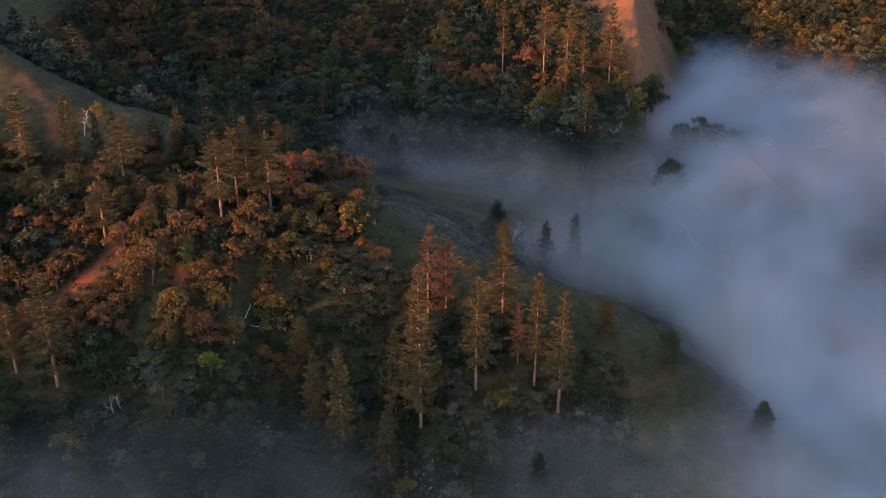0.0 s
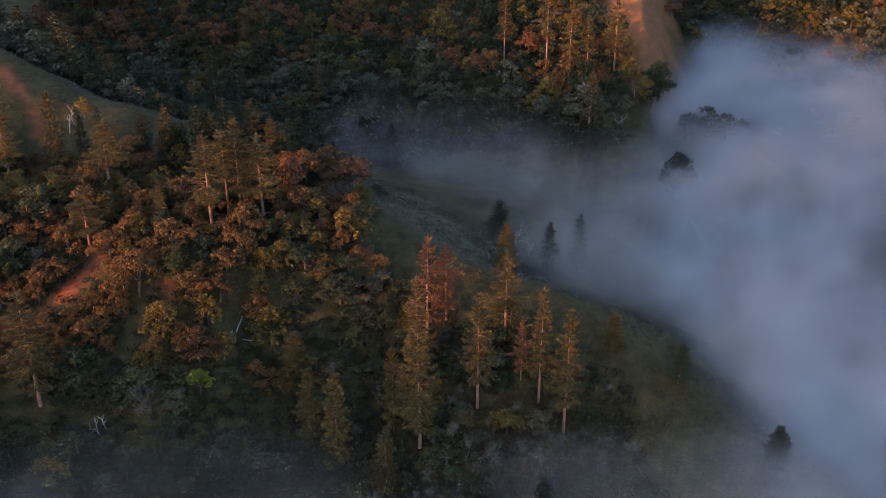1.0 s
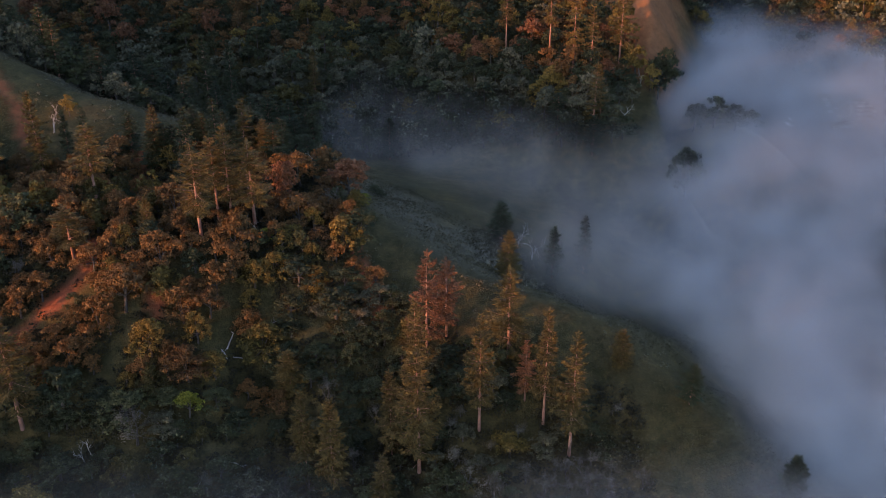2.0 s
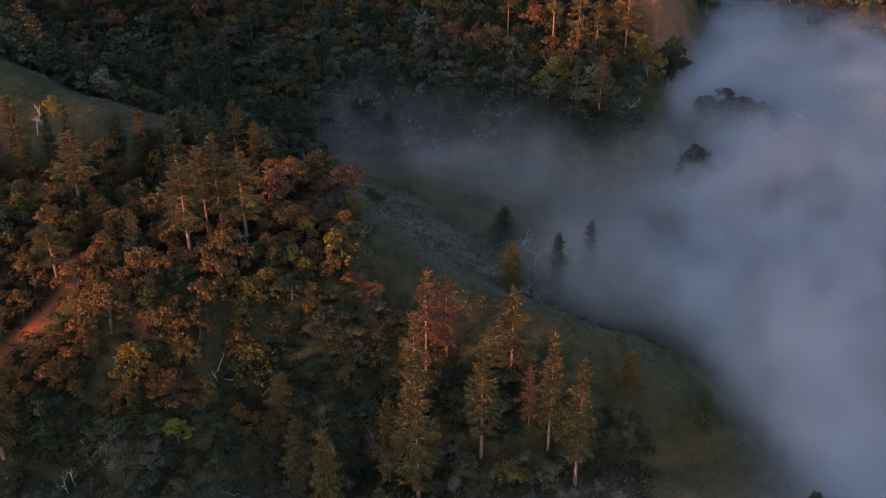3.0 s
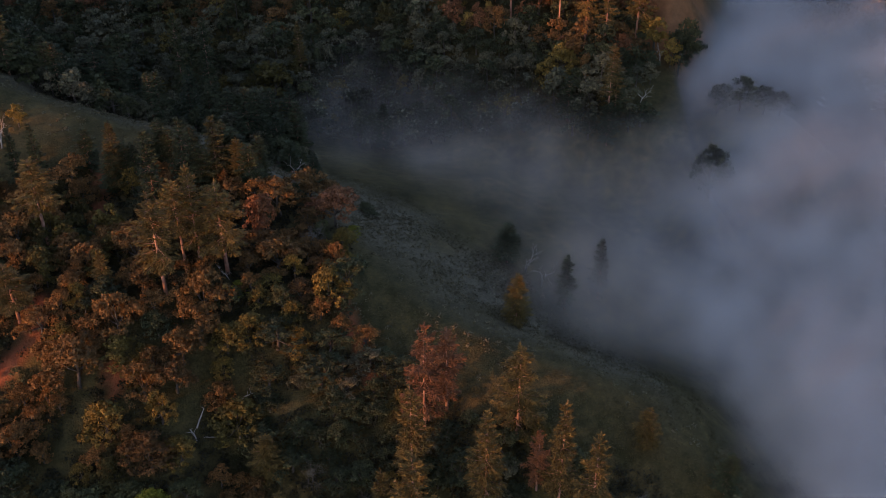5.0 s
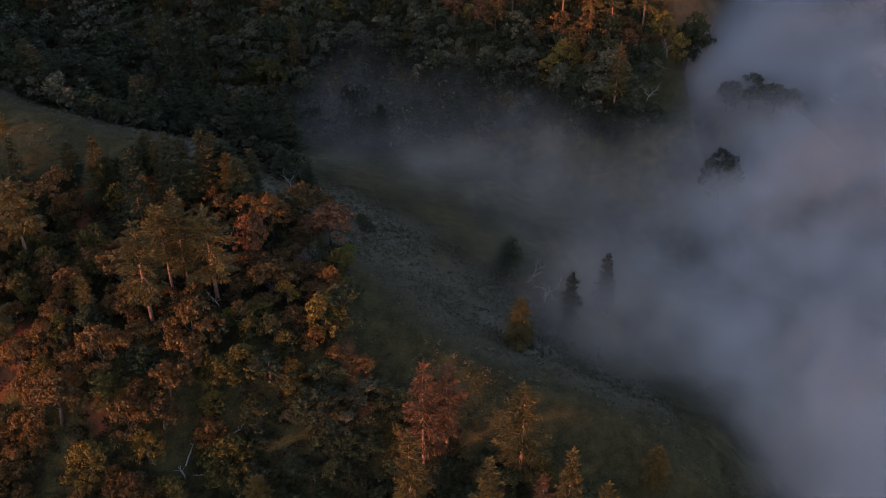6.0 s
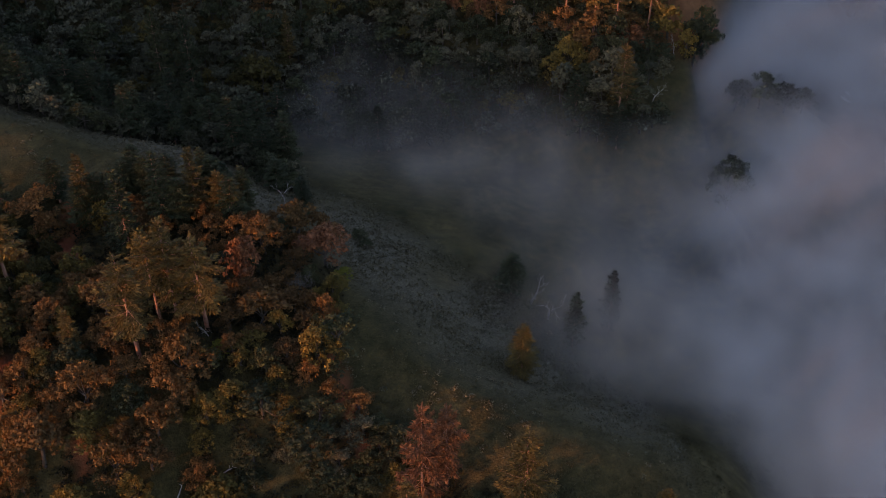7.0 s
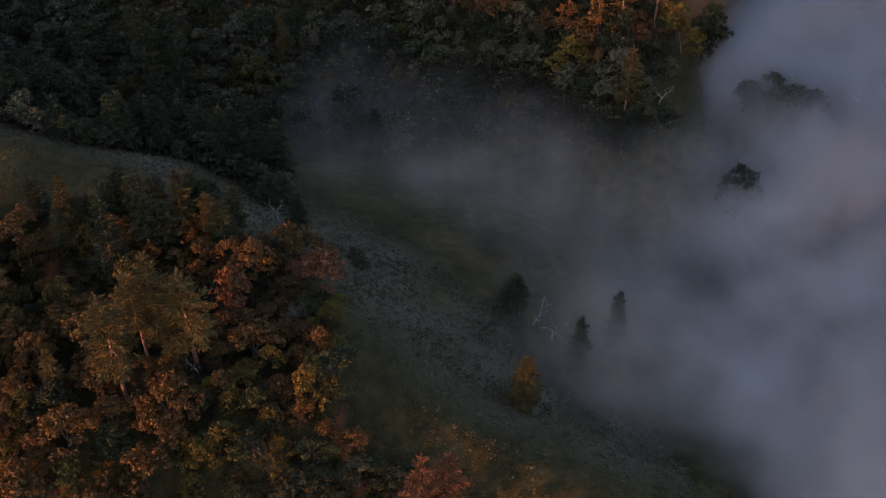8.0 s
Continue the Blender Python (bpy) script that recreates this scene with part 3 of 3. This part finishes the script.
def scatter():
    spots, grid = [], {}
    for sx, sy, sr in taken:
        grid.setdefault((int(sx // 10), int(sy // 10)), []).append((sx, sy, sr))
    count = 60000
    x, y, u = rng.uniform(-175, 260, count), rng.uniform(142, 515, count), rng.uniform(0, 1, count)
    zones = np.stack(wooded(x, y), 1)
    fine = zones.any(1) & (soil_amount(x, y) < 0.45) & ~clearing(x, y) & (np.abs(x) < 0.43 * y + 36)
    x, y, u, zones = x[fine], y[fine], u[fine], zones[fine]
    z = land(x, y)
    for a, b, c, w, zone in zip(x.tolist(), y.tolist(), z.tolist(), u.tolist(), zones.tolist()):
        r = (2.0 if w < 0.34 else 3.0 if w < 0.74 else 4.2) * (1.2 if b > 330 else 1.0)
        cx, cy = int(a // 10), int(b // 10)
        if any((a - p) ** 2 + (b - q) ** 2 < (0.66 * (r + t)) ** 2 for i in (-1, 0, 1) for j in (-1, 0, 1) for p, q, t in grid.get((cx + i, cy + j), ())):
            continue
        grid.setdefault((cx, cy), []).append((a, b, r))
        spots.append((a, b, r, zone, c))
    return spots


def kind_at(x, y, zone, height):
    near, behind, far, right = zone
    u, n = rng.uniform(), float(rough(x, y, 26, 20))
    if near:
        # Mostly dark oaks: the lower slope's shade is put into leaf colour.
        if y < 186 or (x > -34 and y < 212):
            return "dark" if u < 0.76 else "olive" if u < 0.88 else "grey"
        if u < 0.66 + 0.2 * n:
            return "rust"
        return "olive" if u < 0.86 else "dark" if u < 0.97 else "rust"
    # Grey share stands in for haze, dark share for shade.
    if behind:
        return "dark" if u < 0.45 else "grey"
    # Dark kinds dim this sun-facing bank, shade by colour.
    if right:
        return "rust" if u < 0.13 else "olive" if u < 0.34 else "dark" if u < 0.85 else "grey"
    # Shade and haze of this low ground, again put into leaf colour.
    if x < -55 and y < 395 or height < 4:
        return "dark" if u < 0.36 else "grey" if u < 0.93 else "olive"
    if 0 < x < 62 and height > 12:
        return "rust" if u < 0.16 + 0.1 * n else "olive" if u < 0.30 else "dark" if u < 0.84 else "grey" if u < 0.96 else "yellow"
    return "rust" if u < 0.30 + 0.2 * n else "olive" if u < 0.42 else "dark" if u < 0.9 else "yellow" if u < 0.93 else "red"


far_rows = {}
used, far_pines = {}, 0
spots = sorted(scatter(), key=lambda s: s[1])
for x, y, r, zone, height in spots:
    if (zone[2] or zone[3] or zone[1]) and r < 2.5 and 300 < y < 455 and far_pines < 50 and rng.uniform() < 0.34:
        # Out of the sun a pine gets dark needles, shade by colour.
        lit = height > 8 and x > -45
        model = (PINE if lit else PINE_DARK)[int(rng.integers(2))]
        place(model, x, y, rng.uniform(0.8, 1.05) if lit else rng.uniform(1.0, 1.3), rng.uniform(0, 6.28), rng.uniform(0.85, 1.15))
        far_pines += 1
        continue
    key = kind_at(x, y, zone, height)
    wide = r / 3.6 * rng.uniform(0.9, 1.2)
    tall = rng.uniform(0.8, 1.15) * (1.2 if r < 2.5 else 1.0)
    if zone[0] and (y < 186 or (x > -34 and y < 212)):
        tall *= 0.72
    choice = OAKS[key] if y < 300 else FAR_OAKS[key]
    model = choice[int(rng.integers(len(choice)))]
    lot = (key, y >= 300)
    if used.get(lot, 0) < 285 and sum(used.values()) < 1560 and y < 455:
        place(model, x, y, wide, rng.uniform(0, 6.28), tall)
        used[lot] = used.get(lot, 0) + 1
    else:
        far_rows.setdefault(key, []).append((x, y, wide, tall, rng.uniform(0, 6.28)))

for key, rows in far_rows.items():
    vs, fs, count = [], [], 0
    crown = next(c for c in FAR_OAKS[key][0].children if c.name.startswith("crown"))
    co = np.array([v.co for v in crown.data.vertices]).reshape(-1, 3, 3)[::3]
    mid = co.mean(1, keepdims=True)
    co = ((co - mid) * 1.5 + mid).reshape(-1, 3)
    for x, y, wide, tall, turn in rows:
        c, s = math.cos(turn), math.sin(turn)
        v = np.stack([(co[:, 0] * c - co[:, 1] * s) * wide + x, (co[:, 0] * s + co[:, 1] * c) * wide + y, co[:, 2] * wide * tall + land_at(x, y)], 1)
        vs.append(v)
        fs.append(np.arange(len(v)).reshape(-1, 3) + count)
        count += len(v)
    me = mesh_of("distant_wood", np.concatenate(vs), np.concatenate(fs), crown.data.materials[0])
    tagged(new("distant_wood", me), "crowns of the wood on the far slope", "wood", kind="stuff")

drop([m for ms in (PINE, PINE_LOW, PINE_FULL, PINE_DARK, PINE_RED, BARE, SNAG, *OAKS.values(), *FAR_OAKS.values()) for m in ms])

# ---------------------------------------------------------------- low cover


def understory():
    """Low brush that fills the ground between the trees, coloured dark to shade the gaps."""
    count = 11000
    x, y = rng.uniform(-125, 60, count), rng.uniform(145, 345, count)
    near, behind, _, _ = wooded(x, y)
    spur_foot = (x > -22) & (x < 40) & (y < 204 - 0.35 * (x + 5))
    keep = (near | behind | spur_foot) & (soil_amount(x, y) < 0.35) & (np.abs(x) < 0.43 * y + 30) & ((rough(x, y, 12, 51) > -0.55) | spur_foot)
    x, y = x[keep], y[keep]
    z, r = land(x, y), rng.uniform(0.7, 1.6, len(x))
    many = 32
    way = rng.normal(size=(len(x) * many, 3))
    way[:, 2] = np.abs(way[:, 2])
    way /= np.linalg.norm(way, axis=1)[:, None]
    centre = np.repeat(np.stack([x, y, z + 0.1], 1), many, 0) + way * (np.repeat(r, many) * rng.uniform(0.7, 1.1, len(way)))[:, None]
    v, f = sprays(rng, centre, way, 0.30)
    # Darker than other leaves: the shade of the gaps is in this colour.
    me = mesh_of("understory_brush", v, f, foliage("shade_brush_leaves", (0.022, 0.022, 0.013), (0.022, 0.022, 0.013), (0.022, 0.022, 0.013)))
    tagged(new("understory_brush", me), "low brush between the trees, darkened as shade", "brush", kind="stuff")


understory()


def low_cover():
    """Grass tufts and low scrub on the open crest and meadow."""
    count = 60000
    x, y = rng.uniform(-140, 75, count), rng.uniform(150, 300, count)
    open_land = ~np.stack(wooded(x, y)).any(0)
    d, side, top = along(SPUR, x, y)
    keep = open_land & (d < 45) & (soil_amount(x, y) < 0.4) & (rough(x, y, 9, 31) + rng.uniform(-0.7, 0.7, count) > -0.1)
    x, y = x[keep], y[keep]
    z = land(x, y)
    bush = np.clip(rough(x, y, 11, 33) + 0.5 * rough(x, y, 4, 34), 0, 1)
    many = 7
    centre = np.repeat(np.stack([x, y, z + 0.1 + 0.25 * bush], 1), many, 0)
    bush = np.repeat(bush, many)
    centre += rng.normal(size=centre.shape) * np.stack([0.28 + 0.3 * bush, 0.28 + 0.3 * bush, 0.05 + 0.2 * bush], 1)
    up = np.tile((0.0, -0.2, 1.0), (len(centre), 1)) + 0.8 * rng.normal(size=centre.shape) * bush[:, None]
    v, f = sprays(rng, centre, up, 0.17, 0.5)
    me = mesh_of("grass_and_scrub", v, f, foliage("scrub_leaves", (0.050, 0.046, 0.023), (0.050, 0.046, 0.023), (0.050, 0.046, 0.023), 0.6))
    tagged(new("grass_and_scrub", me), "low scrub and dry grass tufts on the open crest", "scrub", kind="stuff")


low_cover()


def sage_bushes():
    """Rounded sagebrush clumps on the back of the spur and the meadow's rim."""
    count = 16000
    x, y = rng.uniform(-130, 60, count), rng.uniform(195, 320, count)
    d, side, _ = along(SPUR, x, y)
    chance = np.maximum(sage_amount(x, y), 0.25 * (d < 22) * (rough(x, y, 9, 37) > 0.25))
    keep = ~np.stack(wooded(x, y)).any(0) & (rng.uniform(0, 1, count) < 0.75 * chance)
    x, y = x[keep], y[keep]
    r, many = rng.uniform(0.3, 0.85, len(x)), 16
    way = rng.normal(size=(len(x) * many, 3))
    way[:, 2] = np.abs(way[:, 2])
    way /= np.linalg.norm(way, axis=1)[:, None]
    centre = np.repeat(np.stack([x, y, land(x, y)], 1), many, 0) + way * (np.repeat(r, many) * rng.uniform(0.75, 1.05, len(way)))[:, None] * (1, 1, 0.75)
    v, f = sprays(rng, centre, way, 0.24)
    me = mesh_of("sagebrush", v, f, foliage("sage_leaves", (0.095, 0.088, 0.062), (0.095, 0.088, 0.062), (0.095, 0.088, 0.062), 0.7))
    tagged(new("sagebrush", me), "grey sagebrush clumps on the back of the spur", "sagebrush", kind="stuff")


sage_bushes()

# ---------------------------------------------------------------- fog


def fog_material():
    mat, nt, bsdf, out = nodes_of("valley_fog")
    nt.nodes.remove(bsdf)
    amount = nt.nodes.new("ShaderNodeAttribute")
    amount.attribute_name = "mist"
    wisp = ramp(nt, [(0.34, (0.14, 0.14, 0.14)), (0.66, (1.1, 1.1, 1.1))], noise_tex(nt, 0.034, 6.0, 0.58))
    shred = ramp(nt, [(0.3, (0.55, 0.55, 0.55)), (0.7, (1.3, 1.3, 1.3))], noise_tex(nt, 0.11, 5.0, 0.6))
    wisp = blend(nt, 1.0, wisp, shred, "MULTIPLY")
    thick = nt.nodes.new("ShaderNodeMath")
    thick.operation, thick.use_clamp = "MULTIPLY", True
    nt.links.new(amount.outputs["Fac"], thick.inputs[0])
    nt.links.new(wisp, thick.inputs[1])
    clear, up, down, body, whole = (nt.nodes.new("ShaderNode" + n) for n in ("BsdfTransparent", "BsdfDiffuse", "BsdfTranslucent", "MixShader", "MixShader"))
    # Daylight's tint is painted in: thin mist warm grey, the valley bank bluer.
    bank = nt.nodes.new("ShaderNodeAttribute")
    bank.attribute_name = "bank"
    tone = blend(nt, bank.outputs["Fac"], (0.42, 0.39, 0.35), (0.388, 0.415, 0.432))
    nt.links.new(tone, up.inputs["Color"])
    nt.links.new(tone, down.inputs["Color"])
    body.inputs["Fac"].default_value = 0.3
    nt.links.new(up.outputs[0], body.inputs[1])
    nt.links.new(down.outputs[0], body.inputs[2])
    nt.links.new(thick.outputs[0], whole.inputs["Fac"])
    nt.links.new(clear.outputs[0], whole.inputs[1])
    nt.links.new(body.outputs[0], whole.inputs[2])
    nt.links.new(whole.outputs[0], out.inputs["Surface"])
    return mat


scene.cycles.transparent_max_bounces = 64
FOG_TOPS, FOG_ALPHA = (6, 4.5, 3, 1.8, 0.6, -0.6, -1.8, -3, -4.5, -6.5, -9, -13), (0.03, 0.05, 0.08, 0.12, 0.17, 0.23, 0.3, 0.4, 0.55, 0.75, 0.9, 0.95)
FOG = [(float(np.interp(k / 2, range(12), FOG_TOPS)), 0.56 * float(np.interp(k / 2, range(12), FOG_ALPHA))) for k in range(23)]


def fog_bank():
    """Thin layers of mist, thicker downwards, lying in the valley and thinning up the gully and against the slopes."""
    xs, ys = np.arange(-130, 420.1, 6.0), np.arange(40, 540.1, 6.0)
    gx, gy = np.meshgrid(xs, ys)
    hill = land(gx, gy)
    n, m = len(xs), len(ys)
    i = (np.arange(m - 1)[:, None] * n + np.arange(n - 1)[None, :]).ravel()
    quads = np.stack([i, i + 1, i + n + 1, i + n], 1)
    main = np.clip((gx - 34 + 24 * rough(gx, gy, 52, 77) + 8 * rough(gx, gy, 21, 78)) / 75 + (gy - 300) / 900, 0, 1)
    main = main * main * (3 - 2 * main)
    brink = np.clip((410 - gx) / 90, 0, 1) * np.clip((gy - 45) / 60, 0, 1) * np.clip((535 - gy) / 30, 0, 1)
    flank = np.exp(-(((gx - 85) / 30) ** 2)) * np.clip((gy - 290) / 30, 0, 1)
    edge = np.clip((gx - np.interp(gy, (320, 330, 360, 390, 420, 450, 540), (50, 56, 58, 64, 74, 80, 93)) + 5 * rough(gx, gy, 19, 71)) / np.clip(48 - (gy - 360) / 2, 24, 48), 0, 1)
    brink = brink * (1 - np.clip((gy - 312) / 25, 0, 1) * (1 - edge * edge * (3 - 2 * edge)) * 0.8 * np.clip((gx - 30) / 30, 0, 1))
    vs, fs, ds, count = [], [], [], 0
    for k, (level, alpha) in enumerate(FOG):
        z = level + 1.8 * rough(gx + 2 * k, gy, 45, 40) + 0.8 * rough(gx, gy + k, 17, 60)
        z = z + 4.8 * main + 7.5 * np.exp(-(((gx - 31) / 20) ** 2) - ((gy - 264) / 22) ** 2)
        z = z + 1.2 * np.exp(-(((gx - 77) / 14) ** 2) - ((gy - 305) / 14) ** 2) + 4.0 * np.exp(-(((gx - 98) / 18) ** 2) - ((gy - 352) / 14) ** 2)
        z = z + 3.5 * np.exp(-(((gx - 52) / 16) ** 2) - ((gy - 320) / 16) ** 2) + 3.5 * np.exp(-(((gx - 45) / 26) ** 2) - ((gy - 158) / 22) ** 2)
        depth = np.clip((z - hill) / (7.0 + 3.0 * flank), 0, 1)
        near_edge = 0.38 * np.clip((gx - 36 - 0.2 * (gy - 160)) / 35, 0, 1)
        place_in = np.where(gy > 235, 0.15 + 0.34 * np.clip((gx - 5) / 70, 0, 1) + 0.12 * np.exp(-(((gx - 28) / 16) ** 2) - ((gy - 254) / 16) ** 2), np.interp(gy, (150, 170, 184, 210, 235), (0.075, 0.06, 0.012, 0.02, 0.14)) + near_edge) * (1 - 0.5 * np.clip((gy - 322) / 36, 0, 1) * np.clip((40 - gx) / 40, 0, 1)) * (1 - main) + 0.60 * main * (1 - 0.35 * np.exp(-(((gx - 70) / 35) ** 2) - ((gy - 232) / 40) ** 2))
        clouds = np.clip(0.85 + 0.65 * rough(gx + 1.5 * k, gy - 0.6 * gx, 80, 80) + 0.75 * rough(gx - 0.5 * gy, gy + 2 * k, 34, 90), 0.3, 2.2)
        dens = np.clip(alpha * depth * place_in * clouds * brink, 0, 0.95).ravel()
        keep = quads[dens[quads].max(1) > 0.004]
        vs.append(np.stack([gx.ravel(), gy.ravel(), z.ravel()], 1))
        fs.append(keep + count)
        ds.append(dens)
        count += n * m
    me = mesh_of("fog_bank", np.concatenate(vs), np.concatenate(fs), fog_material())
    me.shade_smooth()
    layer = me.attributes.new("mist", "FLOAT", "POINT")
    layer.data.foreach_set("value", np.concatenate(ds).astype(np.float32))
    # Where the painted light tint turns from warm to blue.
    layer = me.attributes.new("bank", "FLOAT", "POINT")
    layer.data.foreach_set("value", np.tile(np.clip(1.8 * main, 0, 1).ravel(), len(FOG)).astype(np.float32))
    tagged(new("fog_bank", me), "pale blue-grey fog lying in the valley", "fog", kind="stuff")


fog_bank()
